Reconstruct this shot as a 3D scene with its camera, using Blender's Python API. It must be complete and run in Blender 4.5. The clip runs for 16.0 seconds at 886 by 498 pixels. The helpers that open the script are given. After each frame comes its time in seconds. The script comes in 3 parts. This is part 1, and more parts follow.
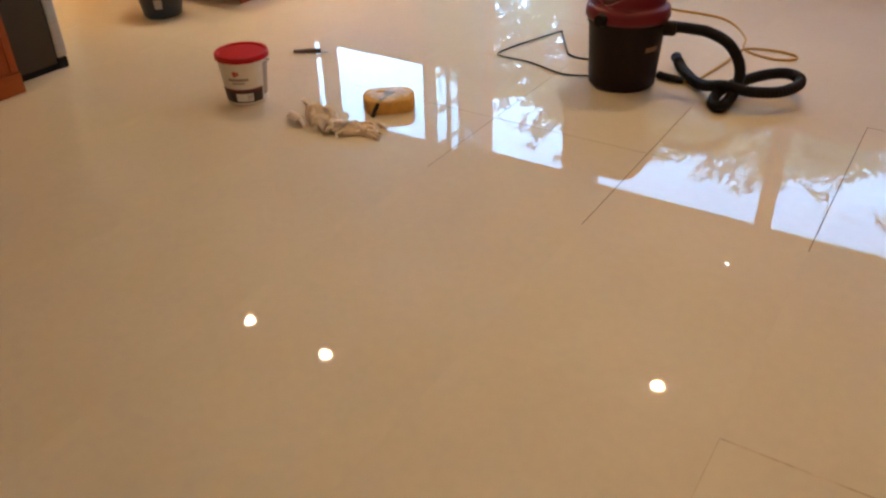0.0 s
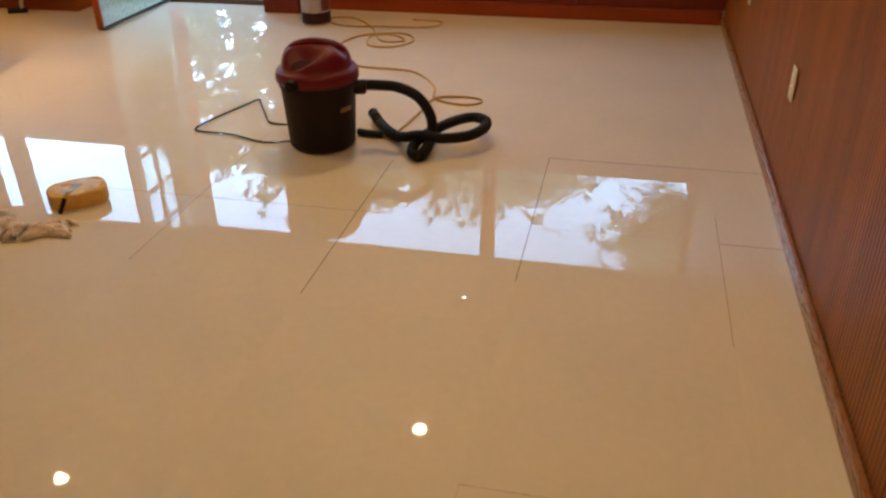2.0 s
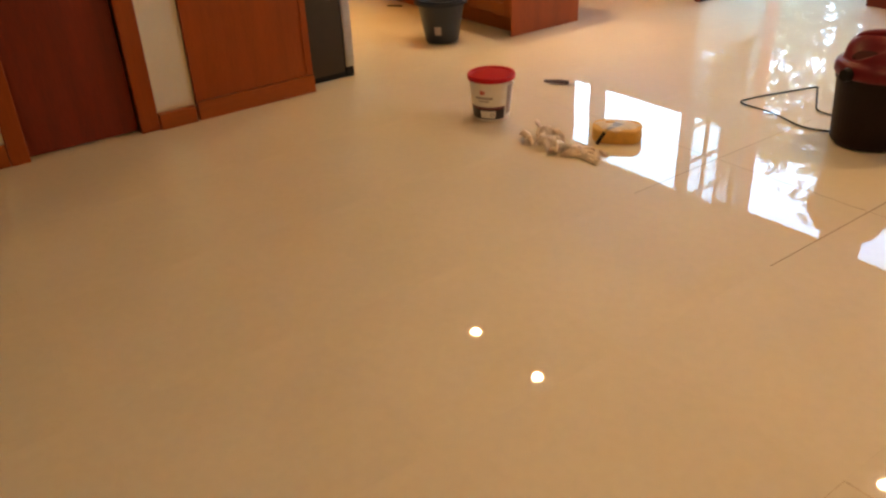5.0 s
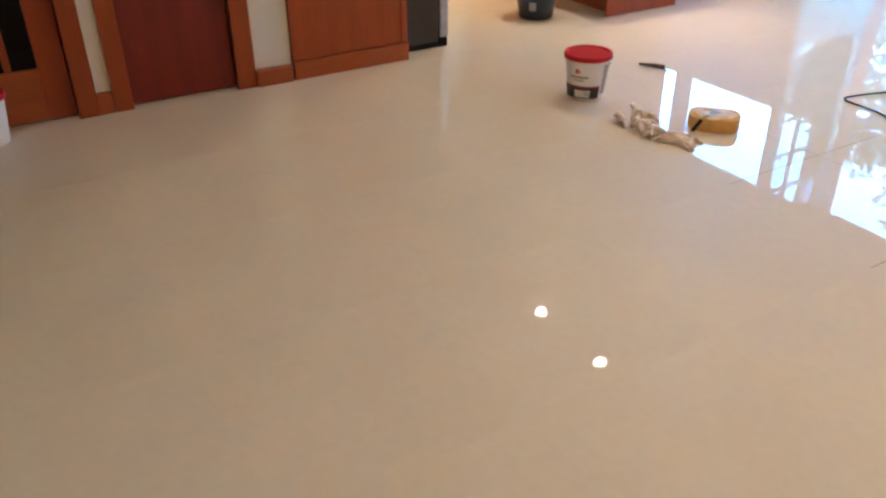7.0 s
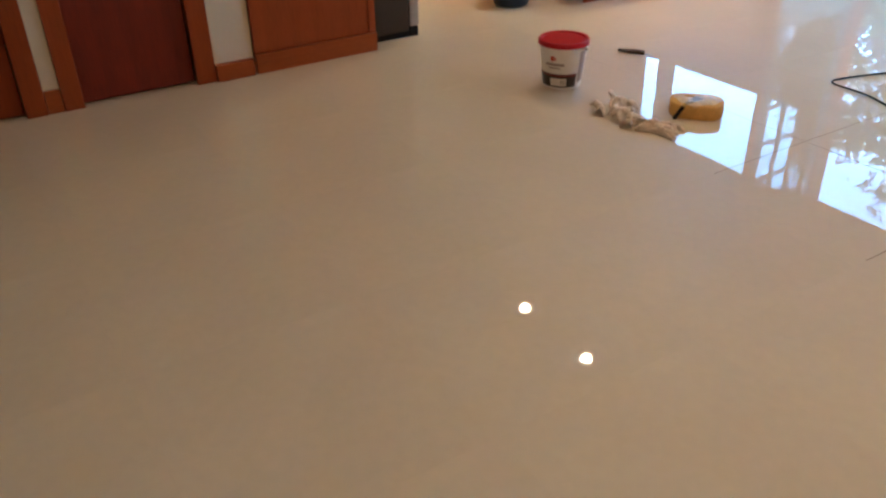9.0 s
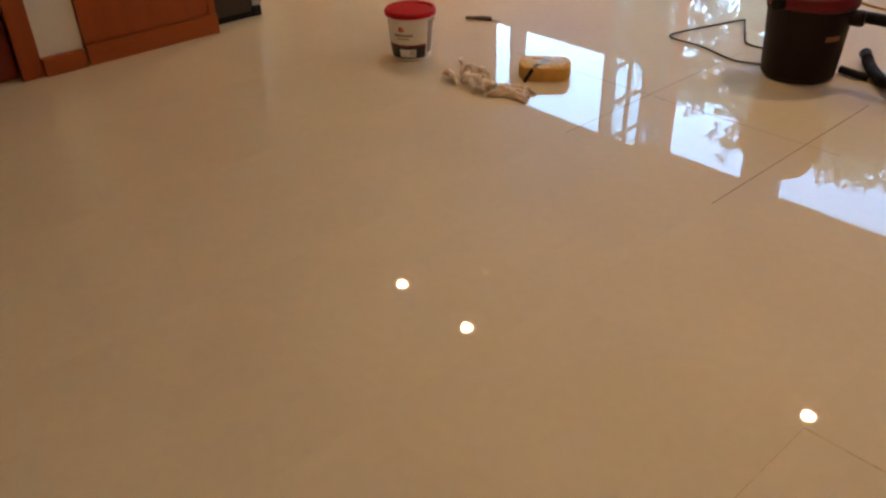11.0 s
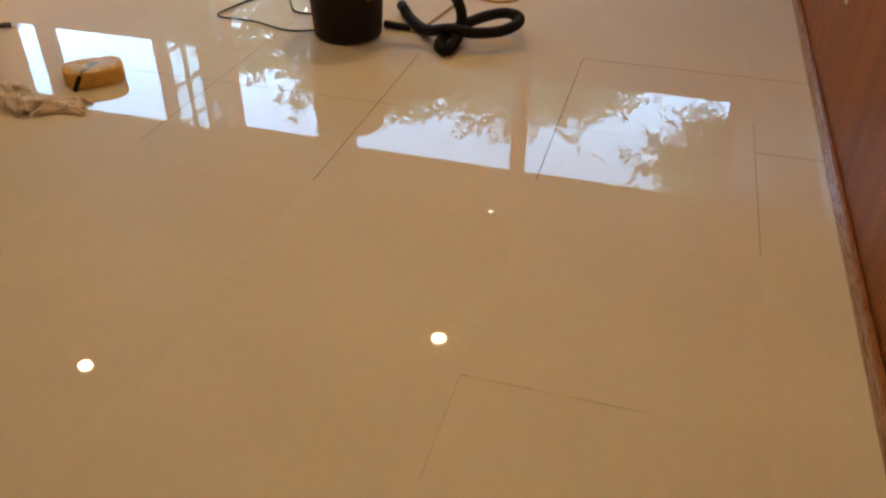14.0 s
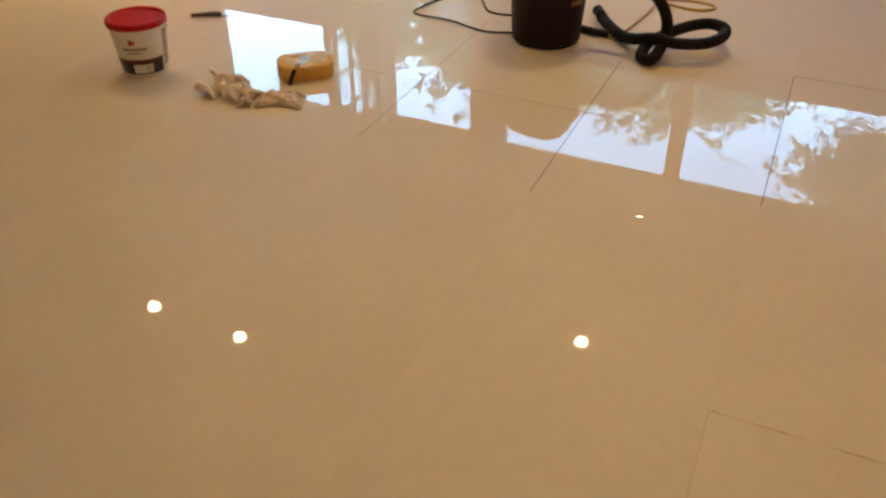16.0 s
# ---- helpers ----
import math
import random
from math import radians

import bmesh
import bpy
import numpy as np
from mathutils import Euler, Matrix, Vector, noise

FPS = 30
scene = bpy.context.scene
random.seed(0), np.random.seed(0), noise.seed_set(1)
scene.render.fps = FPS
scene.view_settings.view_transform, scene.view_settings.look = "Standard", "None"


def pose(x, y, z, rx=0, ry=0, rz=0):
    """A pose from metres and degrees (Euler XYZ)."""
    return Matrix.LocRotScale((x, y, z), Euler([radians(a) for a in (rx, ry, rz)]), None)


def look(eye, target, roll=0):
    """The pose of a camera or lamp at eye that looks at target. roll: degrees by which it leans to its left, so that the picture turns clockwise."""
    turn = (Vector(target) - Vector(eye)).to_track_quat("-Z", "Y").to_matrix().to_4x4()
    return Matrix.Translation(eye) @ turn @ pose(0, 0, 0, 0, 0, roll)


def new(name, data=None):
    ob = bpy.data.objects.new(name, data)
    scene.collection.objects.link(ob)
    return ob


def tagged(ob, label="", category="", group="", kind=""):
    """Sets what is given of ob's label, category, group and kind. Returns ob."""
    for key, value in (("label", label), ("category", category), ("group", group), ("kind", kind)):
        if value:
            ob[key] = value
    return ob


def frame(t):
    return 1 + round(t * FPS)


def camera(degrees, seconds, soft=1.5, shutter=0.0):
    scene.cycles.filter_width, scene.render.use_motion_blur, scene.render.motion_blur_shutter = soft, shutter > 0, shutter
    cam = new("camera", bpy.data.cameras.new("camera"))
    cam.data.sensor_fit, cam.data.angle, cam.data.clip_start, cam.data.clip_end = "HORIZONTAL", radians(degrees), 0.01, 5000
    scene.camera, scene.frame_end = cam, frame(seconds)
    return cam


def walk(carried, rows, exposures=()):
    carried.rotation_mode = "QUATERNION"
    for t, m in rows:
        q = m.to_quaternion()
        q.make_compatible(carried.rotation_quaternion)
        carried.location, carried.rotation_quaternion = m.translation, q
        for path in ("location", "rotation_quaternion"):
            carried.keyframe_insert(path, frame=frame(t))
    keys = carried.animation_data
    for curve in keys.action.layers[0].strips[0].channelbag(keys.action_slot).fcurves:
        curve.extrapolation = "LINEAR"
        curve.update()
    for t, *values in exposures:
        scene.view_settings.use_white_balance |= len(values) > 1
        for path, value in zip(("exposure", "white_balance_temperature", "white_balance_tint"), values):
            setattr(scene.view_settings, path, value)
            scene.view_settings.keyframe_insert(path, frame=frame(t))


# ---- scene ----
cam = camera(57.1, 16.0, soft=2.5)
PATH = [
    (0, (0.19, -0.134, 1.292), (-0.732, 1.264, 0.2), -1.5),
    (0.5, (0.237, -0.068, 1.297), (-0.479, 1.462, 0.226), -1.2),
    (1, (0.244, -0.049, 1.295), (-0.315, 1.575, 0.269), -0.9),
    (1.5, (0.245, -0.044, 1.287), (-0.186, 1.645, 0.305), -0.8),
    (2, (0.259, -0.042, 1.296), (-0.133, 1.654, 0.312), -0.8),
    (2.5, (0.338, -0.063, 1.328), (-0.223, 1.609, 0.383), -1.4),
    (3, (0.366, -0.03, 1.29), (-0.474, 1.528, 0.359), -1.9),
    (3.3, (0.419, -0.075, 1.285), (-0.565, 1.376, 0.323), -3.1),
    (3.5, (0.472, -0.127, 1.307), (-0.601, 1.267, 0.355), -3.4),
    (4, (0.551, -0.181, 1.317), (-0.68, 1.083, 0.375), -2.6),
    (4.5, (0.554, -0.168, 1.316), (-0.792, 0.971, 0.373), -2.7),
    (5, (0.534, -0.174, 1.282), (-0.893, 0.836, 0.31), -2.7),
    (7.5, (0.482, -0.288, 1.277), (-1.006, 0.571, 0.254), -0.6),
    (8, (0.454, -0.244, 1.239), (-1.043, 0.593, 0.21), -1.0),
    (10.5, (0.348, -0.074, 1.187), (-0.972, 0.993, 0.13), -1.6),
    (11, (0.396, -0.083, 1.175), (-0.865, 1.032, 0.096), -1.6),
    (11.5, (0.43, -0.088, 1.178), (-0.74, 1.089, 0.061), -2.1),
    (12, (0.418, -0.051, 1.179), (-0.632, 1.199, 0.024), -2.3),
    (12.5, (0.41, -0.018, 1.172), (-0.505, 1.299, -0.022), -2.1),
    (13, (0.394, 0.006, 1.164), (-0.381, 1.411, -0.03), -2.3),
    (13.5, (0.337, 0.024, 1.172), (-0.273, 1.514, -0.015), -1.7),
    (14, (0.298, 0.0, 1.181), (-0.147, 1.578, 0.035), 0.6),
    (14.5, (0.236, -0.051, 1.223), (-0.134, 1.58, 0.126), 0.7),
    (15, (0.189, -0.064, 1.23), (-0.249, 1.542, 0.122), 1.2),
    (15.5, (0.109, -0.061, 1.222), (-0.498, 1.479, 0.1), 0.6),
    (16, (-0.016, -0.069, 1.237), (-0.687, 1.405, 0.064), -0.0),
]
walk(cam, [(t, look(eye, target, roll)) for t, eye, target, roll in PATH],
     [(0, 4.36, 5950, 2), (0.5, 4.16, 6150, -1), (1, 3.92, 6500, -3), (1.5, 4.20, 6650, 1), (2.5, 4.26, 6850, 3), (3.5, 4.25, 7200, 4), (4.5, 4.36, 7450, 6), (5, 4.52, 7400, 6),
      (7.3, 4.88, 4640, 1), (7.5, 4.84, 4640, 1), (8, 4.44, 4640, 2), (8.2, 4.40, 4690, 2), (10.5, 4.12, 5950, 3), (11.2, 4.10, 6250, 5), (12, 3.86, 6600, 8), (12.5, 3.66, 6500, 5),
      (13, 3.99, 6600, 2), (14, 4.11, 6850, 0), (15, 4.24, 6550, -2), (16, 4.32, 6500, -2)])

# ---- world, sun, lamps ----
world = bpy.data.worlds.new("sky")
scene.world = world
world.use_nodes = True
wn = world.node_tree.nodes
sky = wn.new("ShaderNodeTexSky")
sky.sky_type, sky.sun_disc = "NISHITA", False
sky.sun_elevation, sky.sun_rotation = radians(48), radians(160)
sky.dust_density = 0.3
world.node_tree.links.new(sky.outputs[0], wn["Background"].inputs[0])
wn["Background"].inputs[1].default_value = 0.135
sun = new("sun", bpy.data.lights.new("sun", "SUN"))
sun.data.energy, sun.data.angle, sun.data.color = 1.5, radians(8), (1, 0.95, 0.88)
sun.matrix_world = look((0, 0, 0), (-0.2, 0.62, -0.75))

CEIL = 2.44
WARM = (1.0, 0.62, 0.30)
ORANGE = (1.0, 0.44, 0.09)
LAMPS = [(-3.66, 3.075, 2.2), (-2.93, 3.06, 3.1), (-0.844, 3.955, 4.2)]         # shallow downlights, watts
FILL = [(0.0, 1.6, 2.3), (-0.84, -1.2, 0.3), (0.3, 0.2, 1.1)]              # unseen downlights added above the camera to brighten the near floor
KITCHEN = [(-4.35, 2.35, 7.0, ORANGE), (-4.2, 4.45, 4.2, ORANGE), (-3.17, 3.475, 7.2, WARM)]   # unseen deep kitchen lamps, assumed from the floor light and worktop shadow


def downlight_lamp(x, y, drop, watts, colour, cone):
    lamp = new("downlight_lamp", bpy.data.lights.new("downlight_lamp", "SPOT"))
    lamp.data.energy, lamp.data.color = watts, colour
    lamp.data.spot_size, lamp.data.spot_blend, lamp.data.shadow_soft_size = radians(cone), 0.6, 0.034
    lamp.location = (x, y, CEIL - drop)


for lx, ly, watts in LAMPS + FILL:
    downlight_lamp(lx, ly, 0.012, watts, WARM, 165)
for lx, ly, watts, colour in KITCHEN:
    downlight_lamp(lx, ly, 0.03, watts, colour, 88)

# ---- materials ----
def rgb(c):
    return (*c, 1)


def mat(name, col, rough=0.5, metal=0.0, var=0.12, scale=6.0, fine=60.0, stretch=(1, 1, 1), bump=0.0, dark=0.6, coat=0.0, spec=0.5):
    """A principled material with broad and fine variation of colour and roughness, in object space."""
    m = bpy.data.materials.new(name)
    m.use_nodes = True
    n, k = m.node_tree.nodes, m.node_tree.links
    p = n["Principled BSDF"]
    tc, mp = n.new("ShaderNodeTexCoord"), n.new("ShaderNodeMapping")
    mp.inputs["Scale"].default_value = stretch
    k.new(tc.outputs["Object"], mp.inputs["Vector"])
    a, b = n.new("ShaderNodeTexNoise"), n.new("ShaderNodeTexNoise")
    a.inputs["Scale"].default_value, a.inputs["Detail"].default_value = scale, 4
    b.inputs["Scale"].default_value, b.inputs["Detail"].default_value = fine, 3
    for q in (a, b):
        k.new(mp.outputs[0], q.inputs["Vector"])
    s = n.new("ShaderNodeMix")
    s.inputs["Factor"].default_value = 0.4
    k.new(a.outputs["Fac"], s.inputs["A"])
    k.new(b.outputs["Fac"], s.inputs["B"])
    r = n.new("ShaderNodeValToRGB")
    r.color_ramp.elements[0].position, r.color_ramp.elements[1].position = 0.3, 0.7
    r.color_ramp.elements[0].color = rgb([c * (1 - var * (1 - dark) * 2) for c in col])
    r.color_ramp.elements[1].color = rgb([min(1, c * (1 + var)) for c in col])
    k.new(s.outputs["Result"], r.inputs[0])
    k.new(r.outputs[0], p.inputs["Base Color"])
    rr = n.new("ShaderNodeMapRange")
    rr.inputs["To Min"].default_value, rr.inputs["To Max"].default_value = rough * 0.8, min(1, rough * 1.2)
    k.new(b.outputs["Fac"], rr.inputs["Value"])
    k.new(rr.outputs[0], p.inputs["Roughness"])
    p.inputs["Metallic"].default_value = metal
    p.inputs["Coat Weight"].default_value = coat
    p.inputs["Coat Roughness"].default_value = 0.15
    p.inputs["Specular IOR Level"].default_value = spec
    if bump:
        u = n.new("ShaderNodeBump")
        u.inputs["Strength"].default_value, u.inputs["Distance"].default_value = bump, 0.004
        k.new(s.outputs["Result"], u.inputs["Height"])
        k.new(u.outputs[0], p.inputs["Normal"])
    return m


def glow(name, col, strength):
    m = bpy.data.materials.new(name)
    m.use_nodes = True
    p = m.node_tree.nodes["Principled BSDF"]
    p.inputs["Emission Color"].default_value = rgb(col)
    p.inputs["Emission Strength"].default_value = strength
    return m


def pane_mat(name, tint, gloss):
    m = bpy.data.materials.new(name)
    m.use_nodes = True
    n, k = m.node_tree.nodes, m.node_tree.links
    n.remove(n["Principled BSDF"])
    t, g, x = n.new("ShaderNodeBsdfTransparent"), n.new("ShaderNodeBsdfGlossy"), n.new("ShaderNodeMixShader")
    t.inputs[0].default_value = rgb(tint)
    g.inputs["Roughness"].default_value = 0.02
    x.inputs[0].default_value = gloss
    k.new(t.outputs[0], x.inputs[1])
    k.new(g.outputs[0], x.inputs[2])
    k.new(x.outputs[0], n["Material Output"].inputs[0])
    return m


TILE = mat("polished_porcelain", (0.70, 0.62, 0.50), 0.42, var=0.05, scale=2.5, fine=30, dark=0.5, spec=0.08, coat=0.95)
TILE.node_tree.nodes["Principled BSDF"].inputs["Coat Roughness"].default_value = 0.012     # a sharp polish over a faint haze
GROUT = mat("cream_grout", (0.70, 0.62, 0.50), 0.03, var=0.05)
JOINT = mat("open_joint", (0.21, 0.14, 0.085), 0.9, var=0.3)
PALEJOINT = mat("dusty_joint", (0.32, 0.24, 0.16), 0.9, var=0.4, scale=12)
HALFJOINT = mat("tan_grout", (0.55, 0.45, 0.33), 0.9, var=0.4, scale=12)
WOOD = mat("cherry_wood", (0.30, 0.055, 0.008), 0.38, var=0.20, scale=1.6, fine=26, stretch=(8, 8, 0.6), bump=0.06, dark=0.3, coat=0.06, spec=0.32)
WOODH = mat("cherry_wood_lengthwise", (0.33, 0.070, 0.011), 0.40, var=0.2, scale=1.6, fine=26, stretch=(0.8, 0.8, 9), bump=0.05, dark=0.3, coat=0.06, spec=0.32)
STAIN = mat("deep_red_stain", (0.155, 0.017, 0.005), 0.38, var=0.25, scale=1.6, fine=26, stretch=(8, 8, 0.6), bump=0.05, dark=0.3, coat=0.05, spec=0.3)
REED = mat("reeded_wood", (0.27, 0.082, 0.019), 0.36, var=0.35, scale=1.5, fine=22, stretch=(6, 6, 0.5), bump=0.06, dark=0.3, spec=0.28)
BASEWOOD = mat("stained_baseboard", (0.25, 0.038, 0.008), 0.35, var=0.2, scale=1.6, fine=26, stretch=(0.8, 9, 9), bump=0.04, dark=0.3, spec=0.35)
SKIRT = mat("pale_skirting", (0.28, 0.115, 0.045), 0.28, var=0.12, scale=1.6, fine=26, stretch=(9, 0.8, 9), bump=0.04, dark=0.3, spec=0.5)
# mahogany of the door, also the painted darkness of the hall wall
DOOR_AND_HALL = mat("mahogany_and_hall_dark", (0.18, 0.014, 0.0025), 0.4, var=0.3, scale=1.5, fine=24, stretch=(8, 8, 0.6), bump=0.04, dark=0.3)
PAINT = mat("cream_wall_paint", (0.72, 0.64, 0.48), 0.6, var=0.04, scale=3, bump=0.03)
CEILING = mat("ceiling_paint", (0.62, 0.54, 0.43), 0.8, var=0.04)
LEAFPAINT = mat("grey_green_paint", (0.28, 0.38, 0.35), 0.28, var=0.06, scale=3)
STEEL = mat("brushed_steel", (0.55, 0.53, 0.50), 0.3, 1.0, var=0.08, stretch=(1, 1, 20))
FRIDGE = mat("grey_fridge_side", (0.050, 0.036, 0.026), 0.5, var=0.12, fine=120, bump=0.08, spec=0.2)
FRIDGEDOOR = mat("dull_steel", (0.42, 0.39, 0.35), 0.42, 1.0, var=0.1, stretch=(1, 1, 20))
BLACK = mat("black_rubber", (0.008, 0.006, 0.007), 0.5, var=0.2, spec=0.14)
VACBODY = mat("charcoal_plastic", (0.011, 0.0035, 0.0045), 0.5, var=0.15, bump=0.02, spec=0.22)
VACRED = mat("dark_red_plastic", (0.125, 0.005, 0.016), 0.42, var=0.12, bump=0.02, spec=0.35)
REDLID = mat("red_plastic", (0.42, 0.004, 0.013), 0.36, var=0.06, spec=0.3)
WHITEP = mat("white_plastic", (0.78, 0.75, 0.70), 0.35, var=0.05)
JUGP = mat("cloudy_plastic", (0.36, 0.29, 0.29), 0.4, var=0.15)
LABELD = mat("maroon_label", (0.13, 0.018, 0.022), 0.4, var=0.1)
LABELN = mat("navy_label", (0.022, 0.018, 0.028), 0.4, var=0.1)
LABELG = mat("grey_print", (0.33, 0.28, 0.26), 0.5)
REDP = mat("red_print", (0.5, 0.05, 0.03), 0.5)
GOLDP = mat("amber_print", (0.20, 0.09, 0.03), 0.4)
NAVY = mat("dark_blue_grey_plastic", (0.010, 0.018, 0.038), 0.42, var=0.2)
SPONGE = mat("yellow_sponge", (0.66, 0.39, 0.11), 0.95, var=0.25, scale=20, fine=180, bump=0.6)
SLURRY = mat("grout_slurry", (0.66, 0.54, 0.38), 0.55, var=0.35, scale=25, bump=0.4)
CLOTH = mat("beige_rag", (0.74, 0.63, 0.55), 0.95, var=0.35, scale=16, fine=160, bump=0.4)
CORD = mat("yellow_cord", (0.44, 0.26, 0.05), 0.45, var=0.15)
BRASS = mat("worn_brass", (0.62, 0.44, 0.16), 0.35, 1.0, var=0.2)
IVORY = mat("ivory_plastic", (0.66, 0.58, 0.42), 0.35, var=0.04)
DARKLIQ = mat("dark_liquid", (0.03, 0.008, 0.008), 0.5, spec=0.2)
HOLLOWSHADE = mat("shaded_red_plastic", (0.035, 0.003, 0.006), 0.6, spec=0.15)
BROWNSILL = mat("worn_threshold", (0.11, 0.06, 0.03), 0.35, var=0.4, stretch=(1, 8, 8), bump=0.1)
PLYWOOD = mat("weathered_deck", (0.46, 0.43, 0.39), 0.8, var=0.25, stretch=(8, 0.8, 1), bump=0.2)
LAWN = mat("lawn", (0.07, 0.11, 0.035), 0.9, var=0.5, scale=3, fine=40, bump=0.5)
BARK = mat("bark", (0.10, 0.075, 0.055), 0.9, var=0.4, scale=8, bump=0.6)
LEAVES = mat("leaves", (0.075, 0.112, 0.078), 0.6, var=0.5, scale=1.5)
GLASS = pane_mat("window_glass", (0.96, 0.98, 0.97), 0.05)
LEAFGLASS = pane_mat("double_glass", (0.90, 0.95, 0.93), 0.18)
# tint darkens the pane in place of the unlit hall behind
DARKGLASS = pane_mat("door_glass", (0.16, 0.16, 0.16), 0.02)
BULB = glow("lamp_lens", (1.0, 0.80, 0.52), 6)
CANIN = mat("white_can", (0.8, 0.78, 0.74), 0.4)

# ---- building helpers ----
def empty(name, loc=(0, 0, 0), rz=0.0):
    o = new(name)
    o.matrix_basis = pose(*loc, 0, 0, rz)
    return o


def part(name, bm, material, parent=None, label="", smooth=False):
    me = bpy.data.meshes.new(name)
    bm.to_mesh(me)
    bm.free()
    me.materials.append(material)
    if smooth:
        me.shade_smooth()
    o = new(name, me)
    o.parent = parent
    return tagged(o, label)


def box(x0, x1, y0, y1, z0, z1, bev=0.0, seg=2, bm=None):
    b = bm or bmesh.new()
    r = bmesh.ops.create_cube(b, size=1)
    for v in r["verts"]:
        v.co = Vector(((x0 + x1) / 2 + v.co.x * (x1 - x0), (y0 + y1) / 2 + v.co.y * (y1 - y0), (z0 + z1) / 2 + v.co.z * (z1 - z0)))
    if bev:
        es = list({e for v in r["verts"] for e in v.link_edges})
        bmesh.ops.bevel(b, geom=es, offset=bev, segments=seg, affect="EDGES", profile=0.6)
    return b


def lathe(prof, n=40, a0=0.0, a1=360.0, centre=(0, 0)):
    """Turns (radius, height) pairs round the z axis."""
    b = bmesh.new()
    full = abs(a1 - a0) >= 360
    rings = []
    for i in range(n if full else n + 1):
        a = radians(a0 + (a1 - a0) * i / n)
        rings.append([b.verts.new((centre[0] + r * math.cos(a), centre[1] + r * math.sin(a), z)) for r, z in prof])
    for i in range(n):
        p, q = rings[i], rings[(i + 1) % len(rings)]
        for j in range(len(prof) - 1):
            b.faces.new((p[j], q[j], q[j + 1], p[j + 1]))
    bmesh.ops.remove_doubles(b, verts=b.verts, dist=1e-5)
    bmesh.ops.recalc_face_normals(b, faces=b.faces)
    return b


def spline(pts, steps=8):
    """A Catmull-Rom curve through the points."""
    P = [Vector(p) for p in pts]
    P = [2 * P[0] - P[1]] + P + [2 * P[-1] - P[-2]]
    out = []
    for i in range(1, len(P) - 2):
        a, b, c, d = P[i - 1:i + 3]
        for s in range(steps):
            t = s / steps
            out.append(0.5 * (2 * b + (c - a) * t + (2 * a - 5 * b + 4 * c - d) * t * t + (3 * b - a - 3 * c + d) * t ** 3))
    return out + [P[-2]]


def tube(pts, rad, n=8, steps=8, ribs=0.0):
    """A round tube along the points; ribs: how far every other ring stands out."""
    C = spline(pts, steps)
    b = bmesh.new()
    rings, side = [], None
    for i, c in enumerate(C):
        d = (C[min(i + 1, len(C) - 1)] - C[max(i - 1, 0)]).normalized()
        side = d.orthogonal() if side is None else side - d * side.dot(d)
        side.normalize()
        up = d.cross(side)
        r = rad + (ribs if i % 2 else 0)
        rings.append([b.verts.new(c + r * (side * math.cos(6.28319 * j / n) + up * math.sin(6.28319 * j / n))) for j in range(n)])
    for p, q in zip(rings, rings[1:]):
        for j in range(n):
            b.faces.new((p[j], p[(j + 1) % n], q[(j + 1) % n], q[j]))
    b.faces.new(rings[0][::-1])
    b.faces.new(rings[-1])
    return b


def slab(name, x0, x1, y0, y1, z0, z1, material, label="", category="wall", bev=0.0):
    return tagged(part(name, box(x0, x1, y0, y1, z0, z1, bev), material, None, label), category=category, kind="structure")


# ---- room ----
XR, YF, XL, YS, XK = 0.832, 5.30, -3.115, -2.4, -6.2
slab("floor", XK, XR, YS, YF, -0.12, -0.0002, GROUT, "cream grouted bed under polished floor tiles", "floor")
slab("ceiling", XK - 0.1, XR + 0.1, YS - 0.1, YF + 0.1, CEIL, CEIL + 0.14, CEILING, "painted ceiling over the room", "ceiling")
slab("wall_east", XR + 0.015, XR + 0.15, YS, YF + 0.15, -0.1, CEIL, PAINT, "wall behind the reeded wood panels")
slab("wall_south", XK, XR + 0.15, YS - 0.12, YS, -0.1, CEIL, PAINT, "plain cream wall closing the room")
slab("wall_kitchen_end", XK - 0.12, XK, YS, YF + 0.15, -0.1, CEIL, PAINT, "plain cream wall closing the kitchen")

# far wall: door opening, then windows; the wall stands round the openings
WT = 0.16                                            # its thickness
DOOR = (-2.985, -2.20, 0.0, 1.91)
WIN_L = (-5.10, -3.17, 1.115, 1.942)
WIN_R = (-2.17, 0.81, 1.055, 1.922)
ff = dict(material=PAINT, label="cream plaster of the window wall", category="wall")
for i, (x0, x1, z0, z1) in enumerate([
        (XK, WIN_L[0], 0, CEIL), (WIN_L[0], WIN_L[1], 0, WIN_L[2]), (WIN_L[0], WIN_L[1], WIN_L[3], CEIL),
        (WIN_L[1], DOOR[0], 0, CEIL), (DOOR[0], DOOR[1], DOOR[3], CEIL), (DOOR[1], WIN_R[0], 0, CEIL),
        (WIN_R[0], WIN_R[1], 0, WIN_R[2]), (WIN_R[0], WIN_R[1], WIN_R[3], CEIL), (WIN_R[1], XR + 0.015, 0, CEIL)]):
    slab("wall_north_%d" % (i + 1), x0, x1, YF, YF + WT, z0 - (0.1 if z0 == 0 else 0), z1, **ff)


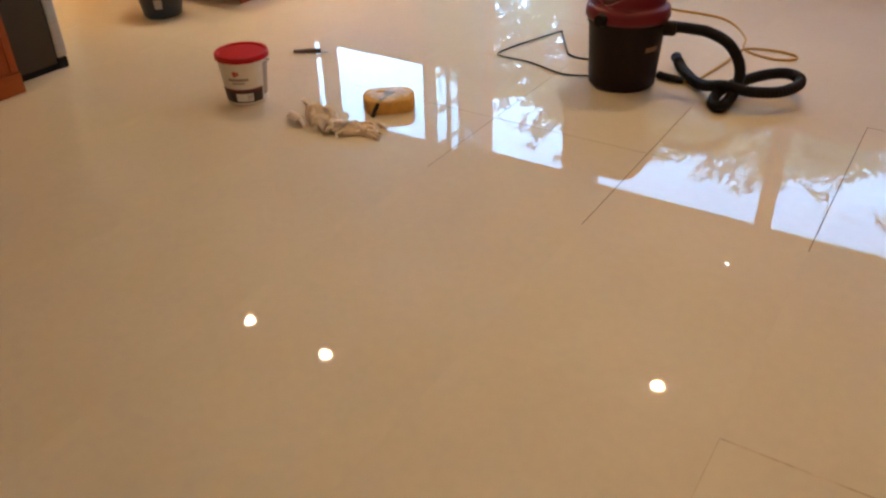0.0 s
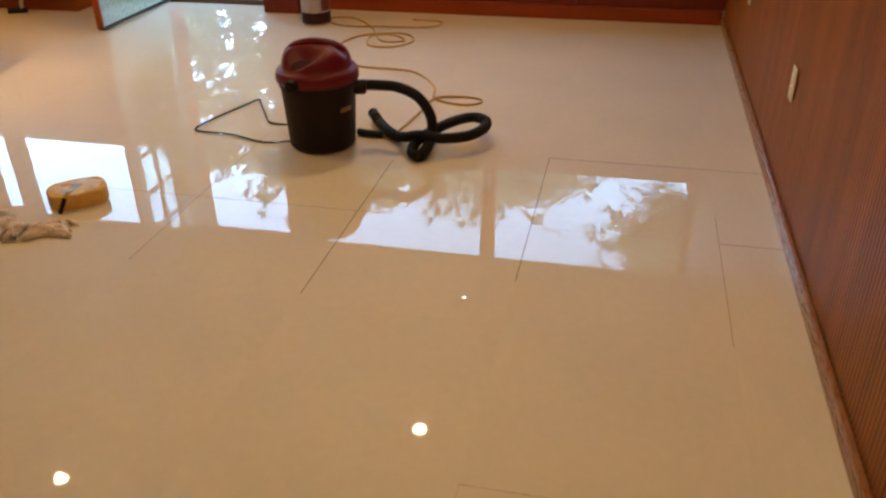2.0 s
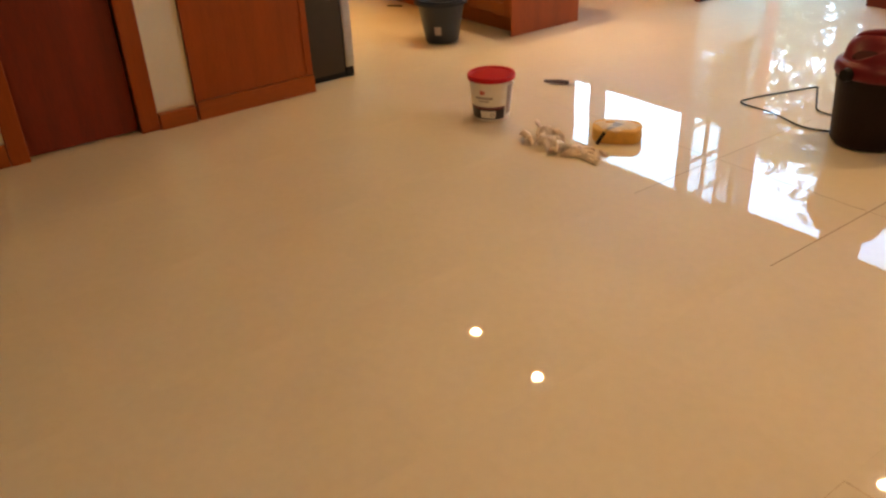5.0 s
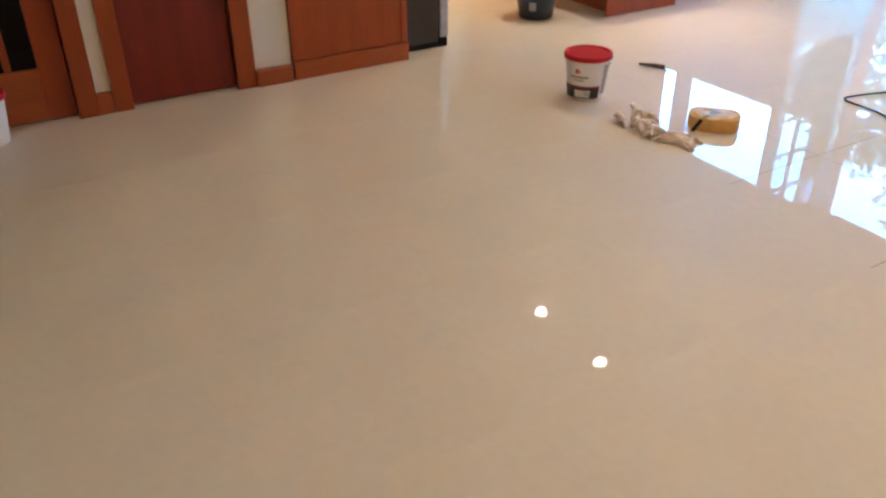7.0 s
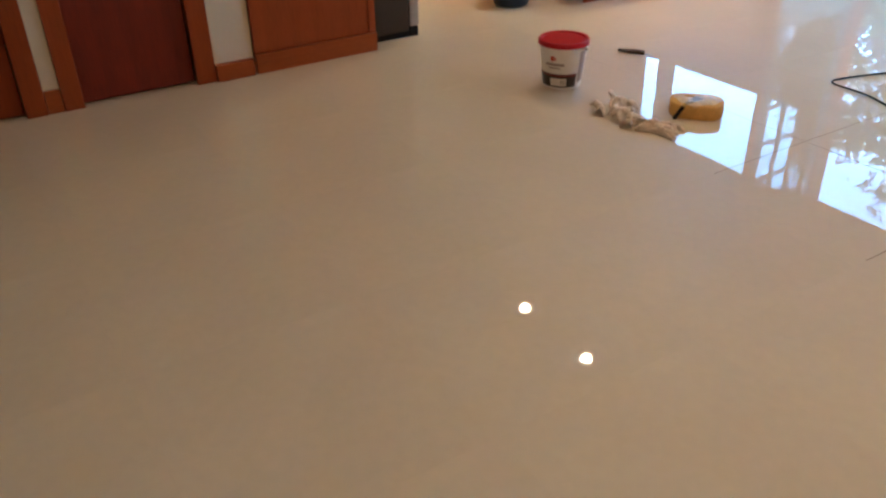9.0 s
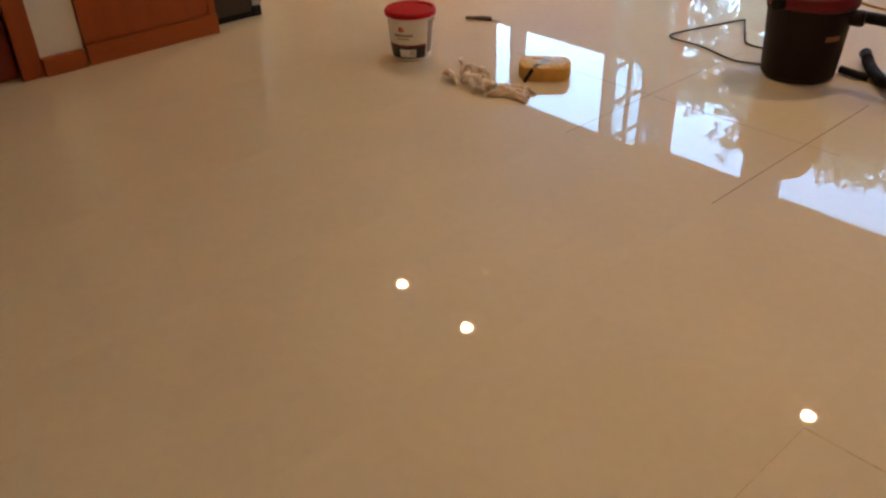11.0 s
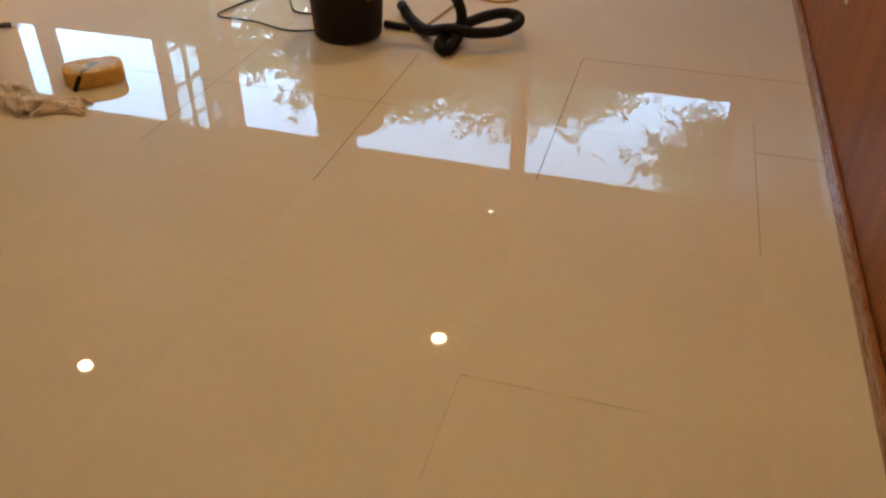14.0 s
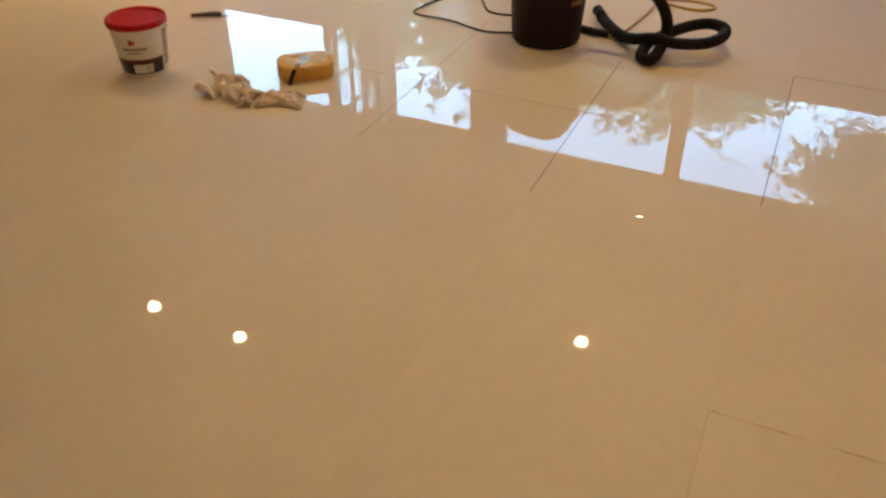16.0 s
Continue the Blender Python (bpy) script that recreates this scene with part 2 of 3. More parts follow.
def window(name, x0, x1, z0, z1, bars, label):
    """A wooden window in the far wall: frame, sill, mullions and one pane between each two."""
    w = tagged(empty(name, ((x0 + x1) / 2, YF, z0)), label, "window", kind="structure")
    cx = (x0 + x1) / 2
    fw = 0.04
    for nm, a, b, c, d in (("frame_head", x0, x1, z1 - fw, z1), ("frame_foot", x0, x1, z0, z0 + fw)):
        part(nm, box(a - cx, b - cx, 0.010, 0.05, c - z0, d - z0, 0.004), WOODH, w)
    for a in (x0, x1 - fw):
        part("frame_side", box(a - cx, a + fw - cx, 0.011, 0.049, fw, z1 - z0 - fw, 0.004), WOOD, w)
    edges = [x0 + fw]
    for m0, m1 in bars:
        part("mullion", box(m0 - cx, m1 - cx, 0.012, 0.046, fw, z1 - z0 - fw, 0.006), WOOD, w)
        edges += [m0, m1]
    edges.append(x1 - fw)
    for a, b in zip(edges[::2], edges[1::2]):
        g = part("pane", box(a - cx, b - cx, 0.028, 0.032, fw, z1 - z0 - fw), GLASS, w)
        g.visible_shadow = False
    part("sill", box(x0 - 0.05 - cx, x1 + 0.05 - cx, -0.03, 0.02, -0.03, 0.0, 0.006), WOODH, w)
    return w


window("window_1", *WIN_R, [(-0.69, -0.575)], "wide wooden window of two panes over wood wainscot")
window("window_2", *WIN_L, [(-4.69, -4.51)], "wooden kitchen window over the base cabinets")

# wainscot and baseboard below the right window
x = -1.90
while x < XR - 0.02:
    x1 = min(x + 0.91, XR)
    tagged(part("wainscot_panel", box(x + 0.0006, x1 - 0.0006, YF - 0.02, YF - 0.001, 0.09, 1.055, 0.001), STAIN),
           "glossy dark cherry wood wainscot panel under the window", "wall panel", "wainscot panels", "structure")
    x = x1
slab("baseboard", -1.90, XR - 0.02, YF - 0.034, YF - 0.002, 0.0, 0.088, BASEWOOD, "cherry wood baseboard along the window wall", "baseboard", 0.006)

# pier beside the glazed door
pier = tagged(empty("door_pier", (-2.02, YF - 0.1, 0)), "cherry wood clad pier beside the glazed door", "pier", kind="structure")
part("body", box(-0.112, 0.118, -0.08, 0.098, 0.0, 2.03, 0.004), STAIN, pier)
part("plinth", box(-0.12, 0.126, -0.092, 0.098, 0.0, 0.10, 0.004), STAIN, pier)

# door frame, threshold and open leaf
door = tagged(empty("door_1", ((DOOR[0] + DOOR[1]) / 2, YF, 0)), "wooden door frame open to the garden", "door", kind="structure")
hw = (DOOR[1] - DOOR[0]) / 2
for sx in (-1, 1):
    part("jamb", box(sx * hw - (0.03 if sx > 0 else 0), sx * hw + (0.03 if sx < 0 else 0), 0.0, WT, 0.0, DOOR[3] - 0.03, 0.003), WOOD, door)
part("head", box(-hw, hw, 0.0, WT, DOOR[3] - 0.03, DOOR[3], 0.003), WOODH, door)
part("threshold", box(-hw + 0.03, hw - 0.03, 0.02, WT + 0.05, -0.02, 0.03, 0.008), BROWNSILL, door, "worn dark wooden threshold")
part("casing", box(-hw - 0.08, -hw, -0.018, -0.001, 0.0, DOOR[3] + 0.08, 0.004), WOOD, door)
part("casing", box(-hw, hw, -0.018, -0.001, DOOR[3], DOOR[3] + 0.08, 0.004), WOODH, door)

LEAF = 0.80
leaf = tagged(empty("open_door_leaf", (DOOR[0] + 0.005, YF - 0.01, 0.012), -89), "open glazed door leaf, grey-green paint, grilled upper glass", "door")
part("lower_panel", box(0.0, LEAF, -0.022, 0.022, 0.0, 0.34, 0.003), LEAFPAINT, leaf)
part("bottom_sweep", box(0.0, LEAF, -0.025, 0.025, -0.010, 0.012, 0.003), BLACK, leaf)
part("edge_strip", box(LEAF, LEAF + 0.012, -0.022, 0.022, 0.0, 1.85, 0.002), WOOD, leaf)
for a, b in ((0.0, 0.10), (LEAF - 0.10, LEAF)):
    part("stile", box(a, b, -0.021, 0.021, 0.34, 1.85, 0.003), LEAFPAINT, leaf)
part("top_rail", box(0.10, LEAF - 0.10, -0.021, 0.021, 1.75, 1.85, 0.003), LEAFPAINT, leaf)
gl = part("pane", box(0.10, LEAF - 0.10, -0.003, 0.003, 0.34, 1.75), LEAFGLASS, leaf)
gl.visible_shadow = False
for i in (1, 2):
    gx = 0.10 + (LEAF - 0.20) * i / 3
    part("grille_bar", box(gx - 0.011, gx + 0.011, -0.014, 0.014, 0.34, 1.75, 0.003), LEAFPAINT, leaf)
for i in (1, 2, 3, 4):
    gz = 0.34 + 1.41 * i / 5
    part("grille_bar", box(0.10, LEAF - 0.10, -0.013, 0.013, gz - 0.011, gz + 0.011, 0.003), LEAFPAINT, leaf)
part("handle", tube([(LEAF - 0.05, -0.022, 0.98), (LEAF - 0.05, -0.06, 0.98), (LEAF - 0.10, -0.065, 0.98), (LEAF - 0.15, -0.06, 0.985)], 0.008), STEEL, leaf)

# east wall: reeded wood panels, baseboard, outlet plates
def reeded(y0, y1, z0, z1, pitch=0.022, depth=0.003):
    b = bmesh.new()
    n = max(1, round((y1 - y0) / pitch))
    step, rows = (y1 - y0) / n, []
    for i in range(n):
        for k, d in ((0.0, 0.0), (0.18, 0.75), (0.5, 1.0), (0.82, 0.75)):
            rows.append((y0 + (i + k) * step, -depth * d))
    rows.append((y1, 0.0))
    lo = [b.verts.new((xx, yy, z0)) for yy, xx in rows]
    hi = [b.verts.new((xx, yy, z1)) for yy, xx in rows]
    for i in range(len(rows) - 1):
        b.faces.new((lo[i], hi[i], hi[i + 1], lo[i + 1]))
    back = [b.verts.new(c) for c in ((0.012, y0, z0), (0.012, y1, z0), (0.012, y1, z1), (0.012, y0, z1))]
    b.faces.new((lo[0], back[0], back[3], hi[0]))
    b.faces.new((lo[-1], hi[-1], back[2], back[1]))
    bmesh.ops.recalc_face_normals(b, faces=b.faces)
    return b


y = YS
while y < YF - 0.05:
    y1 = min(y + 1.22, YF - 0.022)
    p = part("reeded_panel", reeded(0.0, y1 - y - 0.003, 0.05, CEIL - 0.002), REED)
    p.matrix_basis = pose(XR, y, 0)
    tagged(p, "reddish brown reeded wood wall panel", "wall panel", "reeded panels", "structure")
    y = y1
tagged(part("baseboard", box(XR - 0.022, XR - 0.004, YS, YF - 0.036, 0.0, 0.052, 0.004), SKIRT), "low cherry wood baseboard below reeded panels", "baseboard", kind="structure")


def outlet(y, z):
    o = tagged(empty("outlet", (XR - 0.008, y, z)), "ivory outlet plate on the reeded wood wall", "outlet", "wall outlets")
    part("plate", box(-0.006, 0.0, -0.035, 0.035, -0.057, 0.057, 0.003), IVORY, o)
    for dz in (-0.02, 0.02):
        part("socket", box(-0.009, -0.006, -0.016, 0.016, dz - 0.013, dz + 0.013, 0.002), WHITEP, o)
    return o


outlet(2.83, 0.41)
outlet(4.23, 0.42)

# west wall with two doors, then the fridge
wl = dict(material=PAINT, label="cream painted wall between the doors", category="wall")
slab("wall_west_1", XL - 0.12, XL, 0.115, 0.235, 0, CEIL, **wl)
slab("wall_west_2", XL - 0.12, XL, 0.81, 1.032, 0, CEIL, **wl)
slab("wall_west_3", XL - 0.12, XL, YS, -0.92, 0, CEIL, **wl)
slab("wall_west_4", XL - 0.12, XL, -0.92, 0.115, 2.06, CEIL, **wl)
slab("wall_west_5", XL - 0.12, XL, 0.235, 0.81, 2.06, CEIL, **wl)
# hall wall is added; the door's dark colour paints the lack of light
slab("wall_hall", XL - 1.3, XL - 1.18, YS, 1.018, 0, CEIL, DOOR_AND_HALL, "added hall wall, the unlit room's dark put into colour", "wall")
slab("wall_kitchen", XK, XL - 0.12, 0.95, 1.018, 0, CEIL, PAINT, "wall behind the fridge", "wall")
for nm, a, b in (("casing", 0.065, 0.146), ("casing", 0.210, 0.288), ("casing", 0.762, 0.848), ("casing", -0.98, -0.90)):
    slab(nm, XL - 0.002, XL + 0.018, a, b, 0.0, 2.10, WOOD, "cherry wood door casing", "trim", 0.004)
slab("casing", XL - 0.002, XL + 0.016, -0.90, 0.065, 2.02, 2.10, WOODH, "cherry wood door casing", "trim", 0.004)
slab("casing", XL - 0.002, XL + 0.016, 0.288, 0.762, 2.02, 2.10, WOODH, "cherry wood door casing", "trim", 0.004)
slab("baseboard", XL - 0.001, XL + 0.014, 0.147, 0.209, 0.0, 0.096, WOODH, "cherry wood baseboard between two door casings", "baseboard", 0.004)
slab("baseboard", XL - 0.001, XL + 0.036, 0.849, 1.023, 0.0, 0.074, WOODH, "cherry wood baseboard between door and fridge panel", "baseboard", 0.004)

slabdoor = tagged(empty("door_2", (XL - 0.03, 0.525, 0)), "closed dark red mahogany door in cherry casing", "door", kind="structure")
part("slab", box(-0.04, 0.0, -0.2365, 0.2365, 0.006, 2.02, 0.003), DOOR_AND_HALL, slabdoor)
part("knob", lathe([(0, 0), (0.014, 0), (0.014, 0.03), (0.027, 0.04), (0.027, 0.055), (0.0, 0.065)], 20), STEEL, slabdoor).matrix_basis = pose(0, 0.18, 0.98, 0, 90, 0)

fdoor = tagged(empty("door_3", (XL - 0.03, -0.402, 0)), "glazed wooden door onto a dark hall", "door", kind="structure")
for a, b in ((-0.465, -0.355), (0.355, 0.465)):
    part("stile", box(-0.04, 0, a, b, 0.006, 2.02, 0.004), WOOD, fdoor)
part("bottom_rail", box(-0.04, 0, -0.355, 0.355, 0.006, 0.225, 0.004), WOODH, fdoor)
part("top_rail", box(-0.04, 0, -0.355, 0.355, 1.90, 2.02, 0.004), WOODH, fdoor)
for dy in (-0.11, 0.245 - 0.11 + 0.11):
    part("glazing_bar", box(-0.032, -0.008, dy - 0.014, dy + 0.014, 0.225, 1.90, 0.003), WOOD, fdoor)
for dz in (0.78, 1.34):
    part("glazing_bar", box(-0.031, -0.009, -0.355, 0.355, dz - 0.014, dz + 0.014, 0.003), WOODH, fdoor)
part("pane", box(-0.022, -0.018, -0.355, 0.355, 0.225, 1.90), DARKGLASS, fdoor)

# fridge and its side panel
# bulkhead is added to block the lit kitchen wall over the panel
slab("wall_light_block", XL - 0.92, XL - 0.02, 1.034, 1.65, 2.102, CEIL, PAINT, "unseen bulkhead added to block light above the fridge", "wall")
pan = tagged(empty("fridge_side_panel", (XL + 0.020, 1.340, 0)), "tall cherry wood fridge enclosure panel with base rail", "panel")
part("sheet", box(-0.022, 0.0, -0.305, 0.305, 0.09, 2.1, 0.002), WOOD, pan)
part("base_rail", box(-0.022, 0.012, -0.305, 0.308, 0.0, 0.088, 0.004), WOODH, pan)
part("stile", box(0.0005, 0.005, 0.272, 0.305, 0.09, 2.1, 0.0015), WOOD, pan)
fr = tagged(empty("fridge", (-3.62, 1.483, 0)), "tall fridge with dark grey sides, steel doors", "fridge")
part("body", box(-0.43, 0.435, -0.40, 0.40, 0.03, 1.78, 0.006), FRIDGE, fr)
part("foot_grille", box(-0.42, 0.425, -0.38, 0.42, 0.0, 0.03, 0.002), BLACK, fr)
for a, b in ((-0.43, 0.0), (0.004, 0.434)):
    part("door", box(a, b, 0.408, 0.462, 0.05, 1.78, 0.012), FRIDGEDOOR, fr, "brushed steel fridge door")
part("gasket", box(-0.425, 0.43, 0.40, 0.408, 0.05, 1.77), BLACK, fr)
for a in (-0.05, 0.05):
    part("handle", tube([(a, 0.462, 0.7), (a, 0.51, 0.74), (a, 0.51, 1.46), (a, 0.462, 1.5)], 0.011), STEEL, fr)
part("hinge_foot", box(0.405, 0.432, 0.41, 0.455, 0.0, 0.048, 0.004), BLACK, fr)


# ---- kitchen cabinets ----
def cabinet(name, x0, x1, y0, y1, h, front, doors, label, cat="cabinet", toe=0.06):
    """A base cabinet with toe kick; front is -1 (faces -y); panelled doors."""
    cx, cy = (x0 + x1) / 2, (y0 + y1) / 2
    c = tagged(empty(name, (cx, cy, 0)), label, cat)
    part("toe_kick", box(x0 - cx, x1 - cx, y0 + toe - cy, y1 - cy, 0.0, 0.10), WOODH, c)
    part("body", box(x0 - cx, x1 - cx, y0 - cy, y1 - cy, 0.10, h, 0.003), WOOD, c)
    w = (x1 - x0) / doors
    for i in range(doors):
        a, b = x0 + i * w + 0.006 - cx, x0 + (i + 1) * w - 0.006 - cx
        d = part("door", box(a, b, y0 - 0.02 - cy, y0 - 0.001 - cy, 0.115, h - 0.02, 0.003), WOOD, c)
        for u, v, s, t in ((a, a + 0.06, 0.115, h - 0.02), (b - 0.06, b, 0.115, h - 0.02)):
            part("stile", box(u, v, y0 - 0.028 - cy, y0 - 0.0205 - cy, s, t, 0.002), WOOD, d)
        for s, t in ((0.115, 0.185), (h - 0.09, h - 0.02)):
            part("rail", box(a + 0.062, b - 0.062, y0 - 0.028 - cy, y0 - 0.0205 - cy, s, t, 0.002), WOODH, d)
        part("raised_field", box(a + 0.085, b - 0.085, y0 - 0.027 - cy, y0 - 0.0205 - cy, 0.21, h - 0.115, 0.005), WOOD, d)
    return c


cabinet("island_cabinet", -4.76, -3.196, 3.065, 3.585, 0.88, -1, 4, "cherry wood kitchen island with panelled doors", "kitchen island", 0.05)
slab_isl = part("end_panel", box(-3.196, -3.182, 3.035, 3.590, 0.0, 0.88, 0.002), WOOD, bpy.data.objects["island_cabinet"])
slab_isl.matrix_parent_inverse = bpy.data.objects["island_cabinet"].matrix_basis.inverted()
top = tagged(part("island_worktop", box(-4.83, -3.07, 2.97, 3.725, 0.884, 0.92, 0.006), mat("stone_worktop", (0.12, 0.09, 0.07), 0.15, var=0.4, scale=30)), "polished brown stone worktop on the island", "worktop")
for i in range(4):
    a = XK + 0.02 + i * 0.69
    tagged(cabinet("base_cabinet", a, a + 0.686, 4.86, YF - 0.002, 0.88, -1, 2, "cherry wood base cabinet under the kitchen window"), group="base cabinets")
tagged(part("kitchen_worktop", box(XK + 0.01, XK + 0.02 + 4 * 0.69, 4.83, YF - 0.002, 0.884, 0.92, 0.006), mat("stone_worktop_wall", (0.12, 0.09, 0.07), 0.15, var=0.4, scale=30)), "polished brown stone worktop under the window", "worktop")

# ---- lamps of the ceiling ----
# the last three of these downlights are added fill, out of sight
for lx, ly, watts in LAMPS + FILL:
    d = tagged(empty("downlight", (lx, ly, CEIL)), "round white ceiling downlight, real or added as fill", "downlight", "ceiling downlights")
    part("trim", lathe([(0.040, 0.0), (0.040, -0.006), (0.062, -0.004), (0.065, 0.0)], 32), CANIN, d)
    part("lens", lathe([(0.0, -0.003), (0.039, -0.003), (0.039, 0.0)], 24), BULB, d)
# black cans are made up, to keep these lamps out of floor reflections
for lx, ly, watts, colour in KITCHEN:
    d = tagged(empty("lamp_hood", (lx, ly, CEIL)), "unseen black cylinder added to hide a kitchen lamp", "downlight", "kitchen lamps")
    part("can", lathe([(0.0, -0.002), (0.05, -0.002), (0.052, -0.19), (0.056, -0.19), (0.056, 0.0)], 28), BLACK, d)

# ---- outside ----
slab("ground", -60, 60, YF + 0.25, 120, -0.6, -0.35, LAWN, "lawn of the garden", "ground")
for i in range(9):
    tagged(part("deck_board", box(-4.2, -1.2, YF + 0.20 + i * 0.145, YF + 0.335 + i * 0.145, -0.06, -0.03, 0.004), PLYWOOD), "weathered grey deck board outside the door", "deck board", "deck boards")


def tree(name, loc, h, spread, count, seed, label, low=0.35):
    r = random.Random(seed)
    t = tagged(empty(name, loc), label, "tree")
    part("trunk", tube([(0, 0, -0.3), (0.06, 0.02, h * 0.3), (-0.05, 0.05, h * 0.6), (0.02, 0, h * 0.92)], 0.11, 8, 4), BARK, t)
    tips = []
    for i in range(26):
        a, z = r.uniform(0, 6.28), h * r.uniform(low, 0.9)
        L = spread * r.uniform(0.55, 1.0)
        tip = Vector((math.cos(a) * L, math.sin(a) * L, z + L * r.uniform(-0.3, 0.12)))
        part("limb", tube([(0, 0, z), tip * 0.5 + Vector((0, 0, z * 0.5 + 0.1)), tip], 0.028, 5, 3), BARK, t)
        tips += [tip, tip * 0.7 + Vector((0, 0, z * 0.3))]
    twigs = [r.choice(tips) + Vector([r.gauss(0, 0.20) for _ in range(3)]) for i in range(count)]
    vs, fs = [], []
    for c in twigs:                                   # each twig carries a few sprays of broad leaves
        for k in range(r.randint(3, 7)):
            d = Vector((r.gauss(0, 0.11), r.gauss(0, 0.11), r.gauss(-0.02, 0.07)))
            for q in range(r.randint(7, 12)):
                p = c + d * (0.3 + 0.09 * q) + Vector([r.gauss(0, 0.022) for _ in range(3)])
                u = (d.normalized() + Vector([r.gauss(0, 0.7) for _ in range(3)])).normalized()
                v = u.orthogonal().normalized()
                v = (v * math.cos(k + q) + u.cross(v) * math.sin(k + q)) * r.uniform(0.014, 0.022)
                u = u * r.uniform(0.017, 0.027)
                n = len(vs)
                vs += [p - u, p - u * 0.3 + v, p + u * 0.35 + v * 0.8, p + u, p + u * 0.35 - v * 0.8, p - u * 0.3 - v]
                fs += [(n, n + 1, n + 2, n + 3), (n, n + 3, n + 4, n + 5)]
    me = bpy.data.meshes.new("crown")
    me.from_pydata(vs, [], fs)
    me.materials.append(LEAVES)
    o = new("crown", me)
    o.parent = t
    return t


tree("garden_tree", (-4.4, 9.2, -0.35), 3.5, 1.0, 900, 3, "dense leafy garden tree outside the glazed door", 0.30)
tree("garden_tree", (-2.65, 9.4, -0.35), 3.8, 1.15, 1500, 5, "leafy garden tree beyond the windows", 0.30)
tree("garden_tree", (-1.15, 9.1, -0.35), 3.85, 1.05, 1400, 12, "small leafy garden tree beyond the windows", 0.35)
tree("garden_tree", (1.45, 9.3, -0.35), 5.2, 1.05, 650, 8, "leafy garden tree beside the windows", 0.7)

# ---- things on the floor ----
def pail(loc, rz):
    p = tagged(empty("mortar_pail", loc, rz), "white plastic pail with red lid, maroon label", "pail", "mortar pails")
    part("tub", lathe([(0.0, 0.002), (0.076, 0.002), (0.080, 0.008), (0.099, 0.185), (0.102, 0.187), (0.102, 0.194), (0.095, 0.194)], 44), WHITEP, p, smooth=False)
    part("lid", lathe([(0.0, 0.200), (0.088, 0.199), (0.093, 0.205), (0.104, 0.205), (0.107, 0.200), (0.107, 0.184), (0.1035, 0.184)], 44), REDLID, p)
    part("label_band", lathe([(0.0812, 0.014), (0.0872, 0.061)], 30, -88, 52), LABELN, p, "dark navy printed label band")
    part("label_stripe", lathe([(0.0874, 0.061), (0.0888, 0.073)], 30, -88, 52), LABELD, p, "maroon stripe of the label")
    part("label_box", lathe([(0.0826, 0.020), (0.0866, 0.054)], 12, -24, 22), WHITEP, p)
    for k in range(5):
        part("code_bar", lathe([(0.0838, 0.026), (0.0868, 0.049)], 1, 6 + 3 * k, 7.4 + 3 * k), LABELG, p)
    part("emblem", lathe([(0.0940, 0.128), (0.0962, 0.150)], 6, -22, -14), REDP, p)
    part("emblem", lathe([(0.0944, 0.132), (0.0958, 0.146)], 6, -13, -8), REDP, p)
    part("print_bar", lathe([(0.0918, 0.108), (0.0929, 0.119)], 10, -38, 14), LABELG, p)
    part("print_bar", lathe([(0.0908, 0.096), (0.0914, 0.102)], 10, -28, 4), LABELG, p)
    part("side_print", lathe([(0.0838, 0.032), (0.0978, 0.168)], 8, 57, 84), LABELG, p)
    part("handle_ear", box(0.100, 0.112, -0.008, 0.008, 0.166, 0.178, 0.003), WHITEP, p).matrix_basis = pose(0, 0, 0, 0, 0, 75)
    return p


pail((-2.198, 2.066, 0), -50)
pail((-3.012, -0.298, 0), -58)

# grey bucket by the island
bk = tagged(empty("bucket", (-3.41, 2.685, 0)), "dark blue-grey plastic bucket with rolled rim", "bucket")
part("tub", lathe([(0.0, 0.004), (0.092, 0.004), (0.098, 0.012), (0.140, 0.238), (0.150, 0.246), (0.152, 0.256), (0.142, 0.258), (0.136, 0.238), (0.094, 0.02), (0.0, 0.016)], 44), NAVY, bk, smooth=True)
part("rim", lathe([(0.143, 0.226), (0.156, 0.228), (0.157, 0.242), (0.145, 0.246)], 44), NAVY, bk)
part("sticker", lathe([(0.1080, 0.06), (0.1175, 0.11)], 6, -58, -38), LABELG, bk)
part("bail", tube([(0.15 * math.cos(a), 0.15 * math.sin(a), 0.246 - 0.02 * math.sin(a - 0.4)) for a in [0.4 + i * 0.314 for i in range(11)]], 0.004), STEEL, bk)

# shop vacuum
vac = tagged(empty("shop_vacuum", (-0.948, 2.975, 0), -78), "compact shop vacuum, charcoal drum, dark red lid", "vacuum cleaner")
part("drum", lathe([(0.0, 0.004), (0.126, 0.004), (0.136, 0.016), (0.153, 0.290), (0.147, 0.296)], 48), VACBODY, vac)
part("drum_band", lathe([(0.150, 0.262), (0.157, 0.264), (0.158, 0.284), (0.150, 0.288)], 48), VACBODY, vac)
lid = lathe([(0.149, 0.278), (0.160, 0.281), (0.166, 0.288), (0.167, 0.300), (0.166, 0.314), (0.163, 0.326), (0.156, 0.334), (0.146, 0.338), (0.141, 0.343),
             (0.139, 0.354), (0.137, 0.366), (0.134, 0.378), (0.129, 0.390), (0.121, 0.401), (0.110, 0.410), (0.097, 0.416), (0.083, 0.420), (0.069, 0.423), (0.055, 0.425), (0.041, 0.426), (0.027, 0.427), (0.013, 0.427), (0.0, 0.427)], 72)
